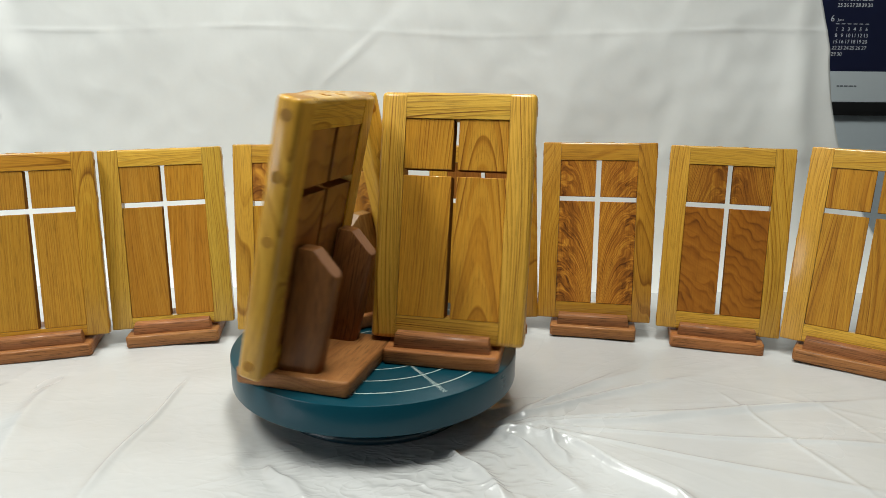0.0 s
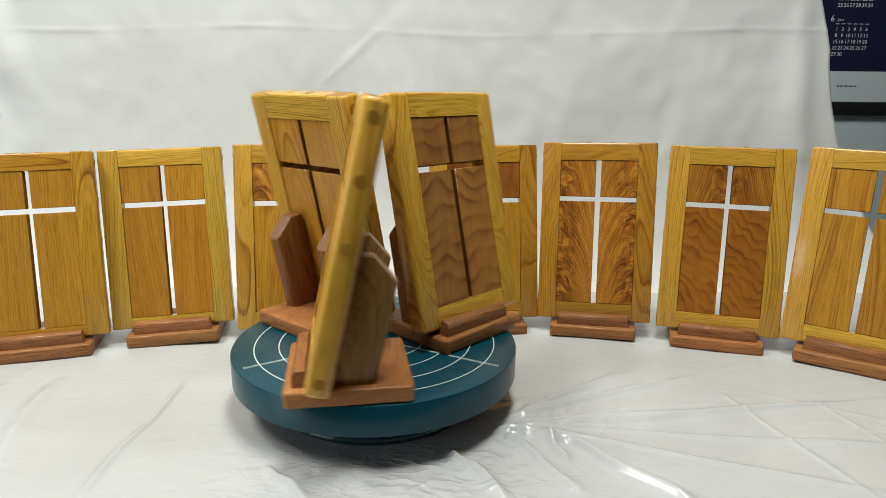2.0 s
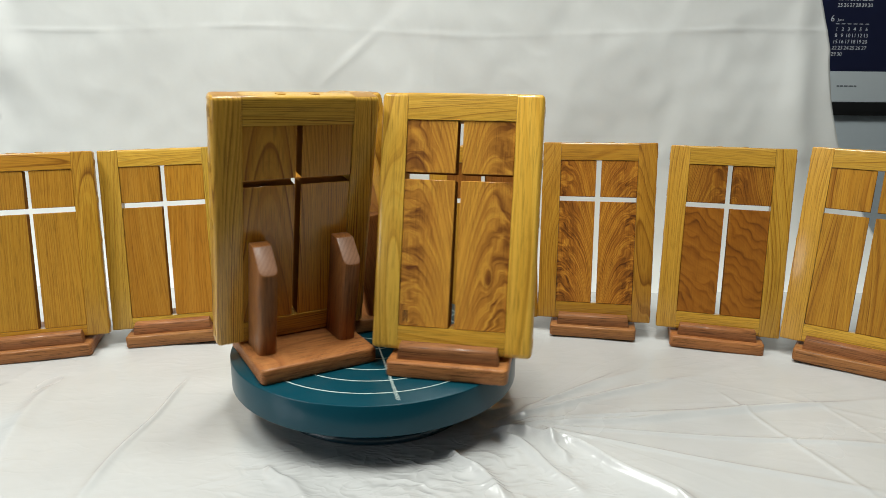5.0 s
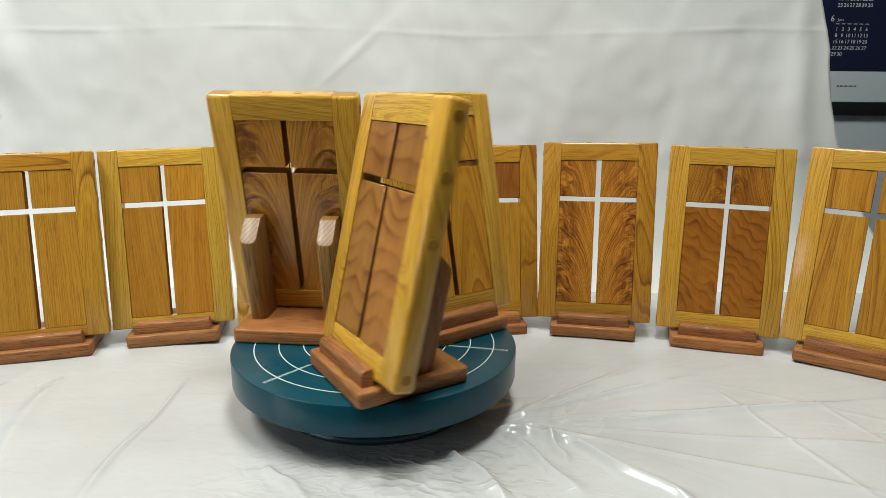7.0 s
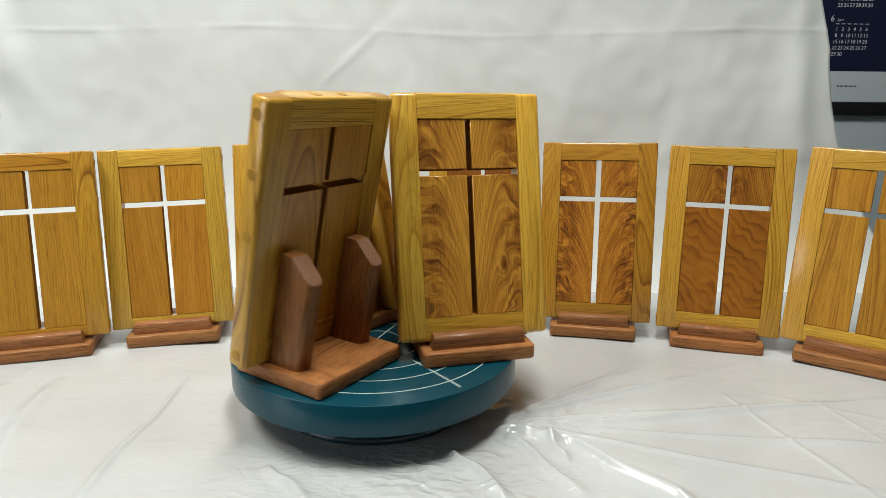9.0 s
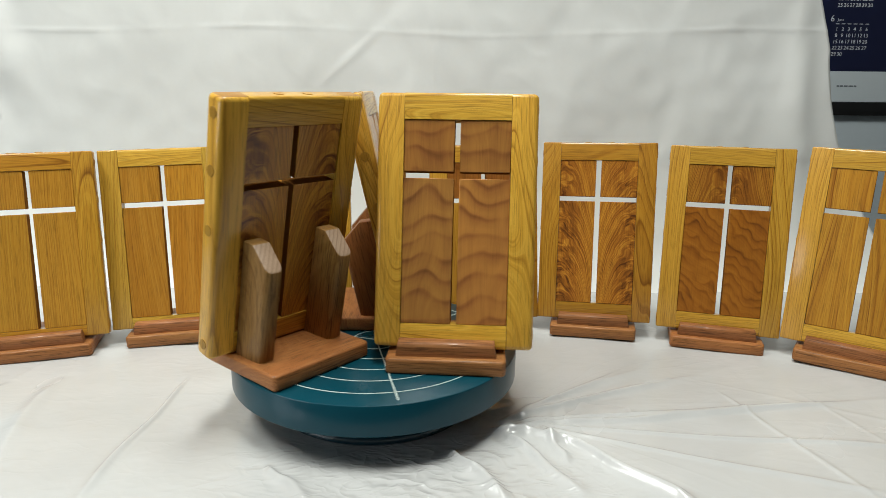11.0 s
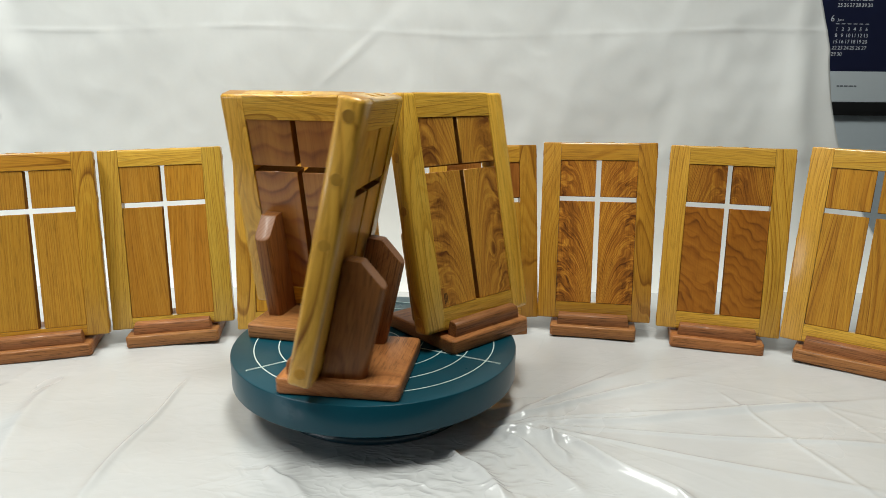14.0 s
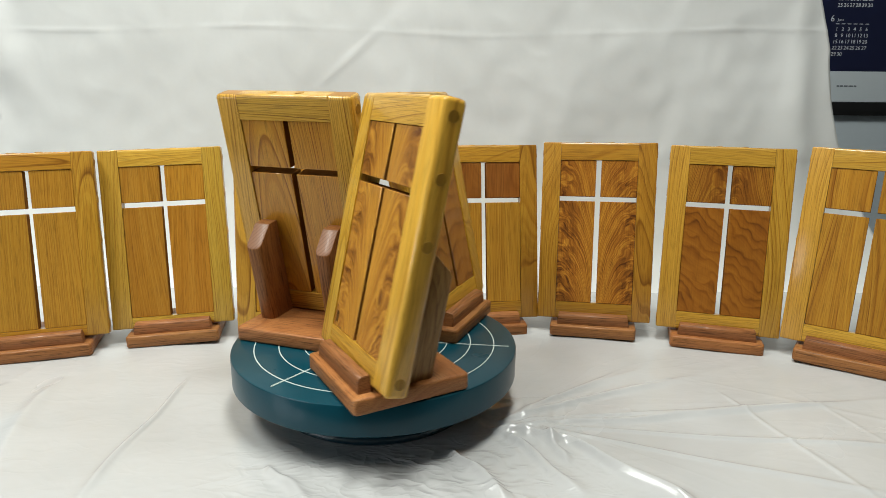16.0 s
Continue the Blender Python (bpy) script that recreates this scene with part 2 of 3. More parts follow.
def film_material():
    """Thin white plastic sheet: glossy, with small creases."""
    m, nt, b = material("white_plastic_film", 0.25, 0.5, 0.2)
    n = Nodes(nt)
    c = n.coords()
    x, y, z = n.xyz(c)
    a = n.noise(c, 7, 3, 0.5)
    n.put(b.inputs["Base Color"], n.ramp(a, [(0.3, (0.475, 0.480, 0.477)), (0.7, (0.545, 0.550, 0.546))]))
    long = n.noise(n.vec(n.math("MULTIPLY", x, 9.0), n.math("MULTIPLY", y, 30.0), 0.0), 1.0, 3, 0.5, 1.5)
    stretch = n.vec(x, n.math("MULTIPLY", y, 1.6), 0.0)

    def ridge(scale, warp):
        return n.math("ABSOLUTE", n.math("SUBTRACT", n.noise(stretch, scale, 1.0, 0.4, warp), 0.5))

    facet = n.math("ADD", n.math("MULTIPLY", ridge(15, 1.6), 1.0), n.math("MULTIPLY", ridge(38, 1.2), 0.5))
    dx, dy = n.math("SUBTRACT", x, 0.05), n.math("ADD", y, 0.15)
    far = n.math("SQRT", n.math("ADD", n.math("MULTIPLY", n.math("MULTIPLY", dx, dx), 0.45), n.math("MULTIPLY", dy, dy)))
    rumpled = n.ramp(far, [(0.03, (1, 1, 1)), (0.13, (0.10, 0.10, 0.10))])
    turn = n.math("ARCTAN2", n.math("ADD", y, 0.03), n.math("SUBTRACT", x, 0.11))
    rays = n.noise(n.vec(n.math("MULTIPLY", turn, 5.5), n.math("MULTIPLY", far, 9.0), 2.0), 1.0, 1.5, 0.4, 0.8)
    rays = n.math("ABSOLUTE", n.math("SUBTRACT", rays, 0.5))
    rays = n.math("MULTIPLY", n.math("MINIMUM", rays, 0.06), n.ramp(x, [(0.12, (0, 0, 0)), (0.2, (1, 1, 1))]))
    long = n.math("SUBTRACT", long, n.math("MULTIPLY", rays, 8.0))
    h = n.math("ADD", n.math("MULTIPLY", long, 0.12), n.math("MULTIPLY", n.math("MULTIPLY", facet, rumpled), -3.0))
    n.put(b.inputs["Normal"], n.bump(h, 0.45, 0.005))
    n.put(b.inputs["Roughness"], n.math("ADD", n.math("MULTIPLY", a, 0.2), 0.14))
    return m


FILM = film_material()


# ---- mesh helpers ----
def finish(bm, name, mat, sharp=38):
    bmesh.ops.recalc_face_normals(bm, faces=bm.faces)
    me = bpy.data.meshes.new(name)
    bm.to_mesh(me)
    bm.free()
    me.shade_smooth()
    me.set_sharp_from_angle(angle=radians(sharp))
    me.materials.append(mat)
    return me


def part(name, bm, mat, parent=None, label="", sharp=38):
    ob = new(name, finish(bm, name, mat, sharp))
    if parent:
        ob.parent = parent
    return tagged(ob, label)


def ends(ob, mat, chosen):
    """Gives the faces whose normal is chosen a material of their own: the cut ends of a board."""
    ob.data.materials.append(mat)
    for f in ob.data.polygons:
        if chosen(f.normal):
            f.material_index = 1


def box(x0, x1, y0, y1, z0, z1, edge=0.0, steps=2, picked=None):
    """A box; picked(a, b) chooses the edges to round by their ends, else all are rounded."""
    bm = bmesh.new()
    bmesh.ops.create_cube(bm, size=1, matrix=Matrix.LocRotScale(((x0 + x1) / 2, (y0 + y1) / 2, (z0 + z1) / 2), None, (x1 - x0, y1 - y0, z1 - z0)))
    if edge:
        es = [e for e in bm.edges if picked is None or picked(e.verts[0].co, e.verts[1].co)]
        bmesh.ops.bevel(bm, geom=es, offset=edge, segments=steps, profile=0.5, affect="EDGES")
    return bm


def extrude(profile, x0, x1, taper=0.0, edge=0.0, steps=2):
    """A profile in (y, z), drawn out along x. taper: how much shorter each end is at the profile's top."""
    bm = bmesh.new()
    top = max(z for _, z in profile)
    low = min(z for _, z in profile)
    cut = lambda z: taper * (z - low) / (top - low)
    a = [bm.verts.new((x0 + cut(z), y, z)) for y, z in profile]
    b = [bm.verts.new((x1 - cut(z), y, z)) for y, z in profile]
    bm.faces.new(a)
    bm.faces.new(b[::-1])
    for i in range(len(a)):
        j = (i + 1) % len(a)
        bm.faces.new((a[j], a[i], b[i], b[j]))
    bmesh.ops.recalc_face_normals(bm, faces=bm.faces)
    if edge:
        bmesh.ops.bevel(bm, geom=list(bm.edges), offset=edge, segments=steps, profile=0.5, affect="EDGES")
    return bm


def lathe(profile, n=96):
    """A profile in (r, z), turned about z; r = 0 closes it."""
    bm = bmesh.new()
    loops = []
    for r, z in profile:
        if r < 1e-6:
            loops.append([bm.verts.new((0, 0, z))])
        else:
            loops.append([bm.verts.new((r * math.cos(2 * math.pi * i / n), r * math.sin(2 * math.pi * i / n), z)) for i in range(n)])
    for p, q in zip(loops, loops[1:]):
        for i in range(n):
            j = (i + 1) % n
            f = [p[i % len(p)], p[j % len(p)], q[j % len(q)], q[i % len(q)]]
            bm.faces.new(list(dict.fromkeys(f)))
    return bm


def disc(radius, thick, m, n=20):
    bm = bmesh.new()
    bmesh.ops.create_cone(bm, cap_ends=True, segments=n, radius1=radius, radius2=radius * 0.96, depth=thick, matrix=m)
    return bm


# ---- room ----
def structure(name, bm, mat, label):
    return tagged(part(name, bm, mat), label, name.split("_")[0], kind="structure")


structure("wall_back", box(-1.9, 2.2, 1.0, 1.1, -0.75, 1.65), WALL, "grey-blue painted wall behind the cloth backdrop")
# Unseen room shell; its dark colours hold bounced light off the panel backs.
structure("wall_front", box(-1.9, 2.2, -3.4, -3.3, -0.75, 1.65), ROOM, "unseen dark grey room wall that limits bounced light")
structure("wall_right", box(2.2, 2.3, -3.4, 1.1, -0.75, 1.65), ROOM, "unseen dark grey side wall that limits bounced light")
structure("floor", box(-1.9, 2.3, -3.4, 1.1, -0.85, -0.75), FLOOR, "unseen dark grey floor that limits bounced light")
structure("ceiling", box(-1.9, 2.3, -3.4, 1.1, 1.65, 1.75), CEILING, "unseen grey ceiling with tube lights, darkened to limit bounced light")


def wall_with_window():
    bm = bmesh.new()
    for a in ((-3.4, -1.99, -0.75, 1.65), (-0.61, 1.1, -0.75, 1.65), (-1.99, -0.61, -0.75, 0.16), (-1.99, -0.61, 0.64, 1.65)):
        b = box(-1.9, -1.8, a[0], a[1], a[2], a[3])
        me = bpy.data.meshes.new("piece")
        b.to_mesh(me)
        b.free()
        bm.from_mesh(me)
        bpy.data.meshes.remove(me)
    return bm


structure("wall_left", wall_with_window(), ROOM, "unseen dark grey side wall with a window opening")
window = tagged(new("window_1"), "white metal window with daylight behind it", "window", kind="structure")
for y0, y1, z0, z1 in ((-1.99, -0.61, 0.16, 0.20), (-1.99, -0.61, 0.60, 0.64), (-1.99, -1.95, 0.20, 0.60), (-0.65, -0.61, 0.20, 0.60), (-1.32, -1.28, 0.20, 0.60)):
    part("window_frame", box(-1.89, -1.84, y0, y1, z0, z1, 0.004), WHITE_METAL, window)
# Black strip across the wall, right below the calendar's margin.
trim = structure("trim", box(-1.8, 2.2, 0.985, 1.0, 0.2505, 0.2812, 0.002), BLACK, "black strip along the wall under the calendar")


# ---- table and its plastic sheet ----
def table_thing():
    t = tagged(new("table"), "plain table under a white plastic sheet", "table")
    part("tabletop", box(-0.80, 0.95, -0.27, 0.55, -0.045, -0.018, 0.004), TABLE, t)
    for x in (-0.74, 0.89):
        for y in (-0.22, 0.49):
            part("leg", box(x - 0.02, x + 0.02, y - 0.02, y + 0.02, -0.75, -0.045, 0.003), TABLE, t)


table_thing()
# folds of the sheet: from, to, height and half-width, in metres
FOLDS = (
    (-0.199, 0.02, -0.204, -0.17, 0.0034, 0.0035), (-0.353, 0.14, -0.304, -0.11, 0.005, 0.009),
    (-0.371, 0.073, -0.4, -0.065, 0.004, 0.006), (0.115, -0.062, 0.174, -0.084, 0.007, 0.0055), (0.174, -0.084, 0.255, -0.173, 0.0075, 0.0055),
    (0.347, 0.006, 0.396, -0.161, 0.00101, 0.0024), (0.141, -0.049, 0.452, -0.01, 0.00304, 0.0045),
    (0.134, -0.038, 0.426, 0.099, 0.00338, 0.006), (0.135, -0.033, 0.34, 0.115, 0.00304, 0.007),
    (0.14, -0.056, 0.3, -0.035, 0.00338, 0.004), (0.155, -0.064, 0.168, -0.115, 0.00405, 0.0035),
    (-0.073, -0.13, -0.029, -0.175, 0.004, 0.005), (0.073, -0.102, 0.115, -0.165, 0.006, 0.005),
    (-0.138, 0.009, -0.145, 0.115, 0.003, 0.005), (0.123, -0.074, 0.171, -0.156, 0.00473, 0.005),
    (0.15, -0.045, 0.54, 0.005, 0.00149, 0.0028), (0.15, -0.058, 0.48, -0.085, 0.00162, 0.003),
    (0.155, -0.062, 0.4, -0.15, 0.00176, 0.003), (0.145, -0.03, 0.3, 0.1, 0.00162, 0.003),
    (0.3, 0.06, 0.52, -0.06, 0.000473, 0.0026), (0.42, 0.03, 0.47, -0.12, 0.00054, 0.0024),
)


def fold_heights(x, y):
    """Heights of all the folds at arrays of places."""
    h = np.zeros_like(x)
    for ax, ay, bx, by, top, half in FOLDS:
        dx, dy = bx - ax, by - ay
        n2 = dx * dx + dy * dy
        k = ((x - ax) * dx + (y - ay) * dy) / n2
        bow = 0.10 * half * np.sin(k * 9 + ax * 40) * 3
        d = np.abs(((x - ax) * dy - (y - ay) * dx) / math.sqrt(n2) + bow)
        w = half * (0.6 + 0.7 * np.clip(k, 0, 1))
        h += top * np.exp(-(d / w) ** 1.6) * np.clip((k + 0.1) * 6, 0, 1) * np.clip((1.1 - k) * 4, 0, 1)
    return h


SUPPORT = ((-0.60, 0.0000), (-0.380, -0.0005), (-0.250, 0.0020), (-0.110, -0.0012), (0.121, -0.0030), (0.248, 0.0015), (0.385, 0.0010), (0.499, 0.0043), (0.70, 0.0045))


def ground(x, y):
    """The sheet's level, which follows what stands on it and is flat under the turntable."""
    z = float(np.interp(x, [a for a, _ in SUPPORT], [b for _, b in SUPPORT]))
    return z * min(1.0, max(0.0, (y + 0.06) / 0.10)) - 0.0006


def sheet_height(x, y, h):
    r = math.hypot(x, y)
    near = math.exp(-((r - 0.150) / 0.045) ** 2) * min(1, max(0.1, 0.5 + x * 5)) * (1 if y < 0.0 else 0.2)
    warp = 0.05 * noise.noise((x * 12, y * 12, 3.0))
    h += near * (0.0042 * (0.5 - abs(noise.noise((x * 22 + warp, y * 22, 1.3)))) + 0.003 * (0.4 - abs(noise.noise((x * 55, y * 48 + warp, 4.0)))))
    h += 0.0030 * noise.noise((x * 7, y * 10, 7.0))
    flat = 1.0 if r > 0.112 else max(0.0, (r - 0.099) / 0.013)
    under = min(1.0, max(0.0, (0.13 - 0.25 * abs(x - 0.05) - y) / 0.05))
    return ground(x, y) + h * flat * (0.1 + 0.9 * under)


def plastic_sheet():
    xs = np.concatenate((np.linspace(-0.78, -0.46, 40)[:-1], np.linspace(-0.46, 0.56, 620), np.linspace(0.56, 0.93, 50)[1:]))
    ys = np.concatenate((np.linspace(-0.26, -0.20, 12)[:-1], np.linspace(-0.20, 0.20, 260), np.linspace(0.20, 0.54, 50)[1:]))
    gx, gy = np.meshgrid(xs, ys)
    folds = fold_heights(gx, gy)
    co = [(x, y, sheet_height(x, y, h)) for x, y, h in zip(gx.ravel().tolist(), gy.ravel().tolist(), folds.ravel().tolist())]
    nx, ny = len(xs), len(ys)
    i = (np.arange(ny - 1)[:, None] * nx + np.arange(nx - 1)[None, :]).ravel()
    me = bpy.data.meshes.new("plastic_sheet")
    me.from_pydata(co, [], np.stack((i, i + 1, i + nx + 1, i + nx), 1).tolist())
    me.shade_smooth()
    me.materials.append(FILM)
    ob = new("plastic_sheet", me)
    tagged(ob, "crumpled glossy white plastic sheet spread over the table", "sheet")


plastic_sheet()


# ---- cloth backdrop ----
def backdrop_cloth():
    """The hanging white cloth; its lower end sweeps forward onto the table behind the displays."""
    bm = bmesh.new()
    nu, nv, rows = 320, 320, []
    for j in range(nv):
        s = j / (nv - 1) * 1.05
        row = []
        for i in range(nu):
            u = i / (nu - 1)
            # along the cloth: flat on the table, a bend, then upright
            bend, flat_run = 0.20, 0.06
            if s < flat_run:
                y, z = 0.28 + s, 0.0
            elif s < flat_run + bend * math.pi / 2:
                a = (s - flat_run) / bend
                y, z = 0.28 + flat_run + bend * math.sin(a) * 0.42, bend * (1 - math.cos(a))
            else:
                y, z = 0.28 + flat_run + bend * 0.42, bend + s - flat_run - bend * math.pi / 2
            right = 0.638 + 0.146 * max(0, (0.36 - z) / 0.36) ** 1.4 - 0.3 * max(0, z - 0.36) + 0.003 * math.sin(z * 21)
            left = -0.650 + 0.028 * math.exp(-((z - 0.25) / 0.035) ** 2) - 0.10 * max(0, (0.25 - z) / 0.25)
            x = left + (right - left) * u
            up = min(1, z / 0.12)
            w = 0.010 * noise.noise((x * 3.2, z * 2.2, 5.0)) + 0.0042 * noise.noise((x * 9, z * 7, 9.0)) + 0.0013 * noise.noise((x * 34, z * 26, 3.0)) + 0.0022 * max(0.0, 0.12 - abs(noise.noise((x * 13 + z * 6, z * 11 - x * 4, 12.0))))
            w += 0.006 * math.exp(-((x - 0.60) / 0.028) ** 2) * math.sin(z * 9 + x * 30) + 0.012 * math.exp(-((x + 0.60) / 0.05) ** 2) * noise.noise((x * 16, z * 9, 2.0))
            w += 0.0008 * math.exp(-((z - 0.386 + 0.004 * math.sin(x * 9)) / 0.0028) ** 2) * max(0.3, 0.6 + 1.1 * noise.noise((x * 7, 3.0, 0.0)))
            w += 0.0006 * math.exp(-((x - 0.047) / 0.004) ** 2)
            d = (x + 0.10) * 0.66 - (z - 0.33) * 0.75
            w += 0.0010 * math.exp(-(d / 0.006) ** 2) * math.exp(-((x + 0.08) / 0.06) ** 2)
            row.append(bm.verts.new((x, y - w * up, z + ground(x, 0.3) - 0.004)))
        rows.append(row)
    for p, q in zip(rows, rows[1:]):
        for i in range(nu - 1):
            bm.faces.new((p[i], p[i + 1], q[i + 1], q[i]))
    ob = part("backdrop_cloth", bm, CLOTH, sharp=180)
    tagged(ob, "creased white cotton cloth hung as a backdrop", "cloth")
    thick = ob.modifiers.new("thickness", "SOLIDIFY")
    thick.thickness = 0.0012


backdrop_cloth()

# ---- turntable ----
TOP = 0.0598


def turntable_thing():
    t = tagged(new("turntable"), "round teal enamelled turntable with white guide rings", "turntable")
    part("foot", lathe([(0, 0.0), (0.094, 0.0), (0.0975, 0.003), (0.0975, 0.008), (0.094, 0.0125), (0.080, 0.018), (0.045, 0.024), (0.028, 0.028), (0.028, 0.034), (0, 0.034)]),
         TEAL_DARK, t, "glossy dark teal cast foot")
    plate = part("platter", lathe([(0, 0.033), (0.10, 0.033), (0.129, 0.0321), (0.1338, 0.0321), (0.1350, 0.0333), (0.1350, 0.0584), (0.1346, 0.0593), (0.1336, TOP), (0, TOP)], 160), TEAL, t)
    for r in (0.023, 0.046, 0.069, 0.0915, 0.1140):
        part("ring_line", lathe([(r - 0.0005, TOP - 0.0002), (r - 0.0005, TOP + 0.0003), (r + 0.0005, TOP + 0.0003), (r + 0.0005, TOP - 0.0002)], 128), LINE, plate, "white guide ring")
    for a in (66.1, 186.1, 306.1):
        line = part("spoke_line", box(0.0, 0.128, -0.0006, 0.0006, TOP - 0.0002, TOP + 0.0004), LINE, plate, "white radial guide line")
        line.matrix_basis = pose(0, 0, 0, 0, 0, a)
    return t, plate


turntable, platter = turntable_thing()

# ---- the cross displays and their stands ----
WIDE, HIGH, THICK = 0.1366, 0.2194, 0.0194
OPEN_W, OPEN_H, LOW_RAIL = 0.0927, 0.1770, 0.0208
FRONT_GAP, SEAT = 0.0165, 0.0181
SLOT_X, SLOT_Z = 0.0050, 0.0058


def cross_panel(label, frame_wood, boards, low=LOW_RAIL, top=HIGH - LOW_RAIL - OPEN_H, bar=0.27, thick=THICK, gap=SLOT_X, wide=WIDE, edge=0.0030):
    """A framed wooden panel: two stiles, two rails and four boards that leave a cross-shaped gap. Its origin is its lower front edge."""
    t = tagged(new("cross_panel"), label, "wooden panel", "wooden cross panels")
    stile, rail = frame_wood
    high = low + OPEN_H + top
    for s in (-1, 1):
        x0, x1 = sorted((s * wide / 2, s * OPEN_W / 2))
        outer = s * wide / 2
        bm = box(x0, x1, 0, thick, 0, high, edge, 3, lambda a, b: (abs(a.x - outer) < 1e-5 and abs(b.x - outer) < 1e-5) or (abs(a.z - b.z) < 1e-5 and (a.z > high - 1e-4 or a.z < 1e-4) and abs(a.y - b.y) < 1e-5))
        ob = part("stile", bm, stile, t)
        ends(ob, END_DARK, lambda v: v.z > 0.9)
        for k in (0.055, 0.52, 0.74, 0.94):
            part("dowel_plug", disc(0.0046, 0.0006, pose(outer + s * 0.0001, thick / 2, k * high, 0, 90 * s, 0)), PLUG, ob)
    top0 = low + OPEN_H
    g = 0.00025
    for z0, z1, outer in ((0, low, 0.0), (top0, high, high)):
        bm = box(-OPEN_W / 2 + g, OPEN_W / 2 - g, 0.0002, thick - 0.0002, z0, z1, 0.0028, 3, lambda a, b: abs(a.z - outer) < 1e-5 and abs(b.z - outer) < 1e-5 and abs(a.y - b.y) < 1e-5)
        ob = part("rail", bm, rail, t)
        if outer:
            for x in (-0.014, 0.014):
                part("dowel_plug", disc(0.0044, 0.0006, pose(x, thick / 2, high + 0.0001)), PLUG, ob)
    mid = top0 - bar * OPEN_H
    for s in (-1, 1):
        x0, x1 = sorted((s * gap / 2, s * (OPEN_W / 2 - g)))
        for z0, z1, mat in ((low + g, mid - SLOT_Z / 2, boards[1]), (mid + SLOT_Z / 2, top0 - g, boards[0])):
            ends(part("board", box(x0, x1, 0.0010, thick - 0.0012, z0, z1, 0.0005, 1), BOARD[mat], t), CUT, lambda v: abs(v.y) < 0.4)
    return t


def display_stand(label, lean, thick=THICK, tall=0.0, post_wood=STAND_UP, cut_end=END_BROWN):
    """A base plate with a front lip and two slanting posts that carry a leaning panel. Its origin is the middle of its lower front edge."""
    t = tagged(new("display_stand"), label, "stand", "wooden display stands")
    w, d, h = 0.0515, 0.1008, 0.0137
    bm = box(-w, w, 0, d, 0, h, 0.0042, 4, lambda a, b: abs(a.z - b.z) > 1e-4)
    rim = [e for e in bm.edges if abs(e.verts[0].co.z - e.verts[1].co.z) < 1e-6 and len(e.link_faces) == 2 and any(abs(f.normal.z) > 0.9 for f in e.link_faces)]
    bmesh.ops.bevel(bm, geom=rim, offset=0.0022, segments=3, profile=0.5, affect="EDGES")
    part("base_plate", bm, STAND_BASE, t)
    lip = [(0.0068, h - 0.001), (0.0066, h + 0.0085), (0.0075, h + 0.0112), (0.0098, h + 0.0128), (0.0130, h + 0.0132), (0.0172, h + 0.0130), (0.0178, h + 0.004), (0.0170, h - 0.001)]
    part("front_lip", extrude(lip, -0.0435, 0.0435, 0.0022, 0.0004, 1), STAND_FLAT, t)
    y = thick + 0.0002
    side = [(y, -0.004), (y, 0.1010 + tall), (y + 0.0135, 0.1022 + tall), (y + 0.0352, 0.0855 + tall), (y + 0.0352, -0.004)]
    for x in (-0.0365, 0.0365):
        bm = extrude(side, x - 0.0080, x + 0.0080)
        back = y + 0.0352
        bmesh.ops.bevel(bm, geom=[e for e in bm.edges if all(abs(v.co.y - back) < 1e-5 for v in e.verts) and abs(e.verts[0].co.z - e.verts[1].co.z) > 0.01], offset=0.0052, segments=4, profile=0.5, affect="EDGES")
        bmesh.ops.bevel(bm, geom=[e for e in bm.edges if e.calc_face_angle(0) > 0.5], offset=0.0013, segments=2, profile=0.5, affect="EDGES")
        post = part("post", bm, post_wood, t, "tan wooden post with a pale striped end" if post_wood is STAND_TAN else "")
        ends(post, cut_end, lambda v: v.y > 0.35 and v.z > 0.35)
        post.matrix_basis = pose(0, FRONT_GAP, SEAT, -lean, 0, 0)
    return t


# panels on the turntable: place and turn on the platter, how far the stand is off the panel's middle, and how its posts differ in height
TURNING = (
    ("golden wooden panel with a cross-shaped gap, cathedral grain boards", FRAME_STRIPED, "cathedral", -0.0874, -0.0288, -126.49, -0.0020, -0.0012),
    ("golden framed wooden panel with a cross-shaped gap, flame-figured boards", FRAME_CALM, "flame", 0.0972, -0.0586, 12.40, -0.0005, 0.0050),
    ("golden framed wooden panel with a cross-shaped gap, rippled brown boards", FRAME_ARCHED, "ripple", -0.0081, 0.1075, 138.97, -0.0052, 0.0055),
)
LEAN = 12.47
ON_STAND = lambda lean: pose(0, FRONT_GAP, SEAT, -lean, 0, 0)
carried = []
for words, wooden, board, x, y, turn, aside, tall in TURNING:
    at = pose(x, y, TOP + 0.0004, 0, 0, turn)
    tan = board == "flame"
    stand = display_stand("red-brown wooden stand with two tan posts on the turntable" if tan else "red-brown wooden stand with two posts on the turntable",
                          LEAN, THICK, tall, STAND_TAN if tan else STAND_UP, END_PALE if tan else END_BROWN)
    carried.append((stand, at @ pose(aside, 0, 0)))
    panel = cross_panel(words, wooden, (board, board), top=HIGH - LOW_RAIL - OPEN_H + 0.0016, wide=WIDE + 0.0018, edge=0.0042)
    if board == "flame":
        for k in range(3):
            part("burnt_stamp_bar", box(-0.0425 + 0.0016 * k, -0.0416 + 0.0016 * k, 0.0008, 0.0012, 0.0245 + 0.001 * (k % 2), 0.0345), BURNT, panel, "small burnt maker's mark")
    carried.append((panel, at @ ON_STAND(LEAN)))

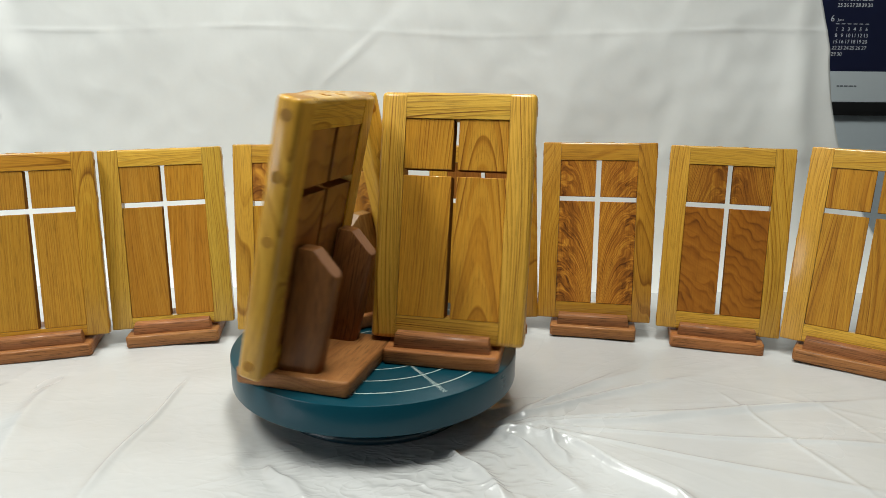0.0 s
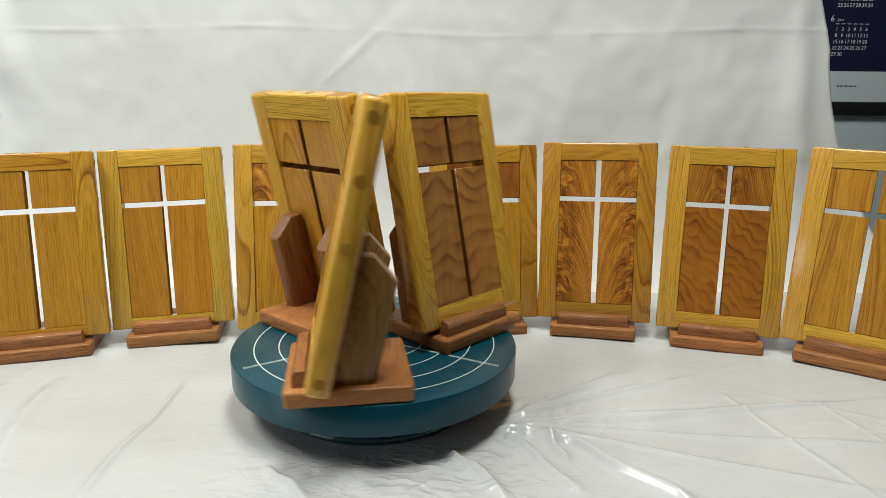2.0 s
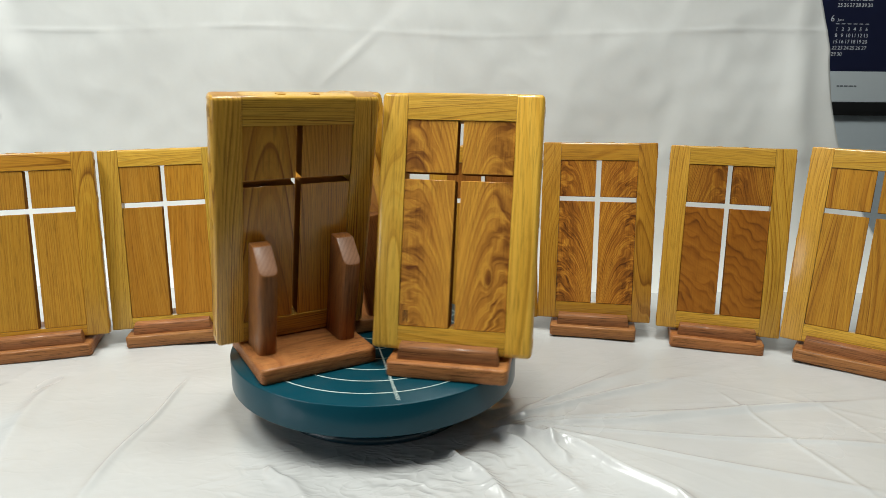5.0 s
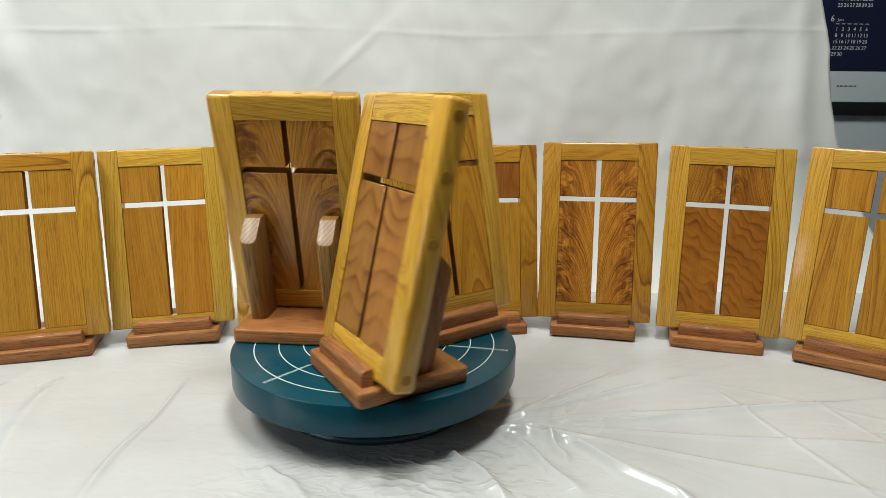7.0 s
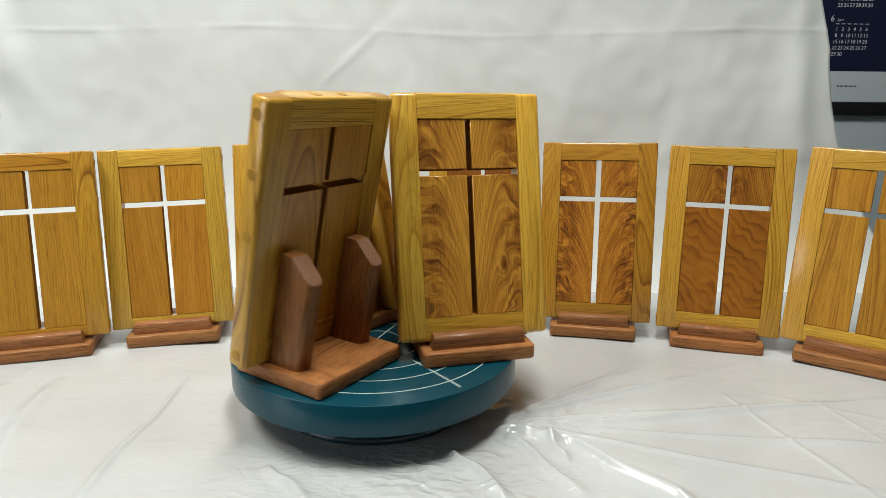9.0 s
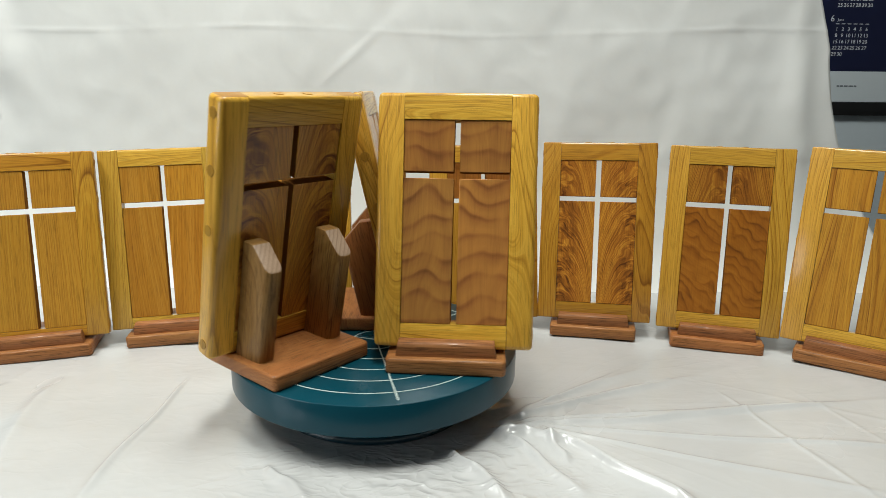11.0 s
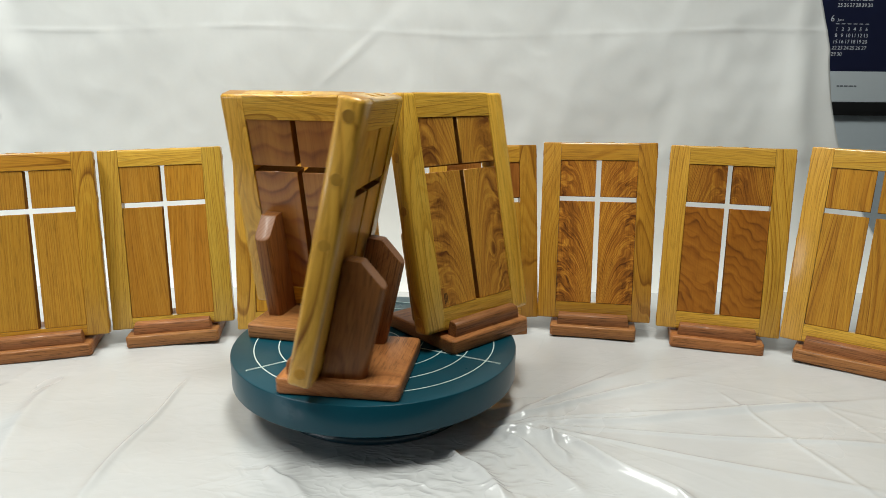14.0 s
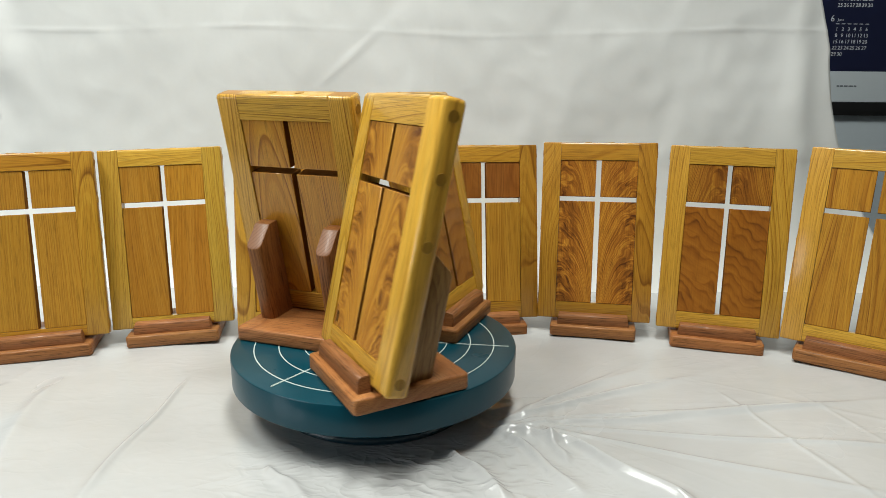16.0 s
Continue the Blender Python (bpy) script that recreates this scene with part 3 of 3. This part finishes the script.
# panels standing on the sheet: place, turn, lean, sideways tilt and the height of the rails
STANDING = (
    ("amber framed wooden panel with a cross-shaped gap, straight-grained boards", FRAME_AMBER, ("plain", "plain"), -0.3795, 0.0755, -0.0003, 16.3, 9.6, -1.20, 0.0124, 0.0196),
    ("pale yellow framed wooden panel with a cross-shaped gap, plain orange boards", FRAME_PALE, ("orange", "orange"), -0.2505, 0.1194, 0.0025, 10.7, 9.8, -2.03, 0.0124, 0.0196),
    ("yellow framed wooden panel with a cross-shaped gap, darker upper boards", FRAME_YELLOW, ("flame", "straight"), -0.1102, 0.1249, -0.0017, 4.0, 10.4, -0.66, LOW_RAIL, HIGH - LOW_RAIL - OPEN_H),
    ("amber framed wooden panel with a cross-shaped gap, red-brown upper boards", FRAME_AMBER, ("russet", "plain"), 0.1208, 0.1733, -0.0036, 6.0, 11.0, -0.38, LOW_RAIL, HIGH - LOW_RAIL - OPEN_H),
    ("amber framed wooden panel with a cross-shaped gap, dark flame-figured boards", FRAME_AMBER, ("dark_flame", "dark_flame"), 0.2478, 0.1576, 0.0020, -12.8, 10.2, -1.28, LOW_RAIL, HIGH - LOW_RAIL - OPEN_H),
    ("yellow framed wooden panel with a cross-shaped gap, dark wavy-figured boards", FRAME_YELLOW, ("gold_flame", "dark_ripple"), 0.3852, 0.1211, 0.0013, -16.5, 10.1, 0.14, LOW_RAIL, HIGH - LOW_RAIL - OPEN_H),
    ("yellow framed wooden panel with a cross-shaped gap, orange straight-grained boards", FRAME_YELLOW, ("straight", "straight"), 0.4992, 0.0606, 0.0046, -35.1, 10.4, 0.55, LOW_RAIL, HIGH - LOW_RAIL - OPEN_H),
)
for words, wooden, boards, x, y, z, turn, lean, tilt, low, top in STANDING:
    at = pose(x, y, z, 0, 0, turn) @ pose(0, 0, 0, 0, tilt, 0)
    display_stand("red-brown wooden stand with two posts on the plastic sheet", lean, 0.0130).matrix_basis = at
    cross_panel(words, wooden, boards, low, top, 0.253 if low < 0.015 else 0.27, 0.0130, 0.0062, edge=0.0016).matrix_basis = at @ ON_STAND(lean)


# ---- wall calendar ----
def letters(text, size):
    """Text as a flat mesh in the x-z plane, with its centre at the origin."""
    cu = bpy.data.curves.new("text", "FONT")
    cu.body, cu.size, cu.extrude, cu.align_x, cu.align_y, cu.resolution_u = text, size, 0.0002, "CENTER", "CENTER", 2
    ob = new("text", cu)
    me = bpy.data.meshes.new_from_object(ob.evaluated_get(bpy.context.evaluated_depsgraph_get()))
    bpy.data.objects.remove(ob)
    bpy.data.curves.remove(cu)
    me.transform(Matrix.Rotation(radians(90), 4, "X"))
    me.materials.clear()
    me.materials.append(INK_WHITE)
    return me


def calendar_thing():
    t = tagged(new("wall_calendar"), "navy wall calendar with white dates and pale lower margin", "calendar")
    face = 0.9895
    part("page", box(0.80, 1.50, 0.990, 0.9985, 0.3515, 0.90, 0.0005, 1), NAVY, t, "navy printed page")
    part("margin", box(0.80, 1.50, 0.989, 0.9985, 0.2818, 0.3515, 0.0005, 1), PAPER, t, "pale lower margin")
    for x, wide in ((0.991, 0.006), (0.999, 0.007), (1.009, 0.009), (1.021, 0.010), (1.031, 0.006)):
        part("print_bar", box(x - wide / 2, x + wide / 2, 0.9884, 0.9892, 0.3160, 0.3195), INK_GREY, t)
    step = 0.01375
    glyphs = {}

    def write(text, size, x, z, name):
        if (text, size) not in glyphs:
            glyphs[text, size] = letters(text, size)
        ob = new(name, glyphs[text, size])
        ob.parent = t
        ob.matrix_basis = pose(x, face - 0.0003, z)

    for row in range(5):
        for col in range(6):
            day = 1 + 7 * row + col
            if day <= 30:
                write(str(day), 0.0118, 0.969 + step * col, 0.445 - step * row, "date_number")
    for row, first in ((0, 25), (1, 18)):
        for col in range(6):
            write(str(first + col), 0.0118, 0.969 + step * col, 0.4975 + step * row, "date_number")
    write("6", 0.0200, 0.956, 0.4680, "month_number")
    write("June", 0.0085, 0.9755, 0.4655, "month_name")
    for col in range(6):
        part("weekday_bar", box(0.965 + step * col, 0.973 + step * col, face - 0.0006, face + 0.0006, 0.4562, 0.4578), INK_WHITE, t)


calendar_thing()


def ceiling_fixture(x, y, half):
    t = tagged(new("ceiling_light"), "white rectangular tube light fixture on the ceiling", "ceiling light", "ceiling lights")
    part("housing", box(x - 0.15, x + 0.15, y - half, y + half, 1.61, 1.65, 0.005), WHITE_METAL, t)


ceiling_fixture(-0.88, -0.36, 0.53)
ceiling_fixture(0.14, -0.22, 0.33)


# ---- what moves ----
# small unevenness of the spin: seconds, degrees
UNEVEN = ((0, -0.16), (0.5, 0.19), (1, 0.8), (1.5, -0.03), (2, -0.68), (2.5, -1.47), (3, 0.2), (3.5, 0.65), (4, 0.81), (5.2, 0.0), (6.5, -0.7), (7, -0.63), (7.5, 0.81), (8, 0.61), (8.5, 0.46), (9, -0.34), (10.2, 0.0), (11.5, -1.57), (12, -0.01), (12.5, -0.1), (13, 0.3), (13.5, 0.81), (14, 0.27), (14.5, -0.18), (15, -0.14), (15.5, -0.52), (16, 0.04))


def spin(s):
    """The turntable's clockwise turn in degrees at s seconds; it slows down on the way."""
    even = -1195.3313 + s * (108.08553 + s * (-1.742271 + s * (0.0100515 + s * -0.00087209)))
    return even + float(np.interp(s, [a for a, _ in UNEVEN], [b for _, b in UNEVEN]))


def motions():
    steps = [i / 10 for i in range(161)]
    spindle = pose(0, 0, -0.0002, 0.5, 0, 0)  # it leans a little
    walk(platter, [(s, spindle @ pose(0, 0, 0, 0, 0, -spin(s))) for s in steps])
    for thing, at in carried:
        walk(thing, [(s, spindle @ pose(0, 0, 0, 0, 0, -spin(s)) @ at) for s in steps])


motions()
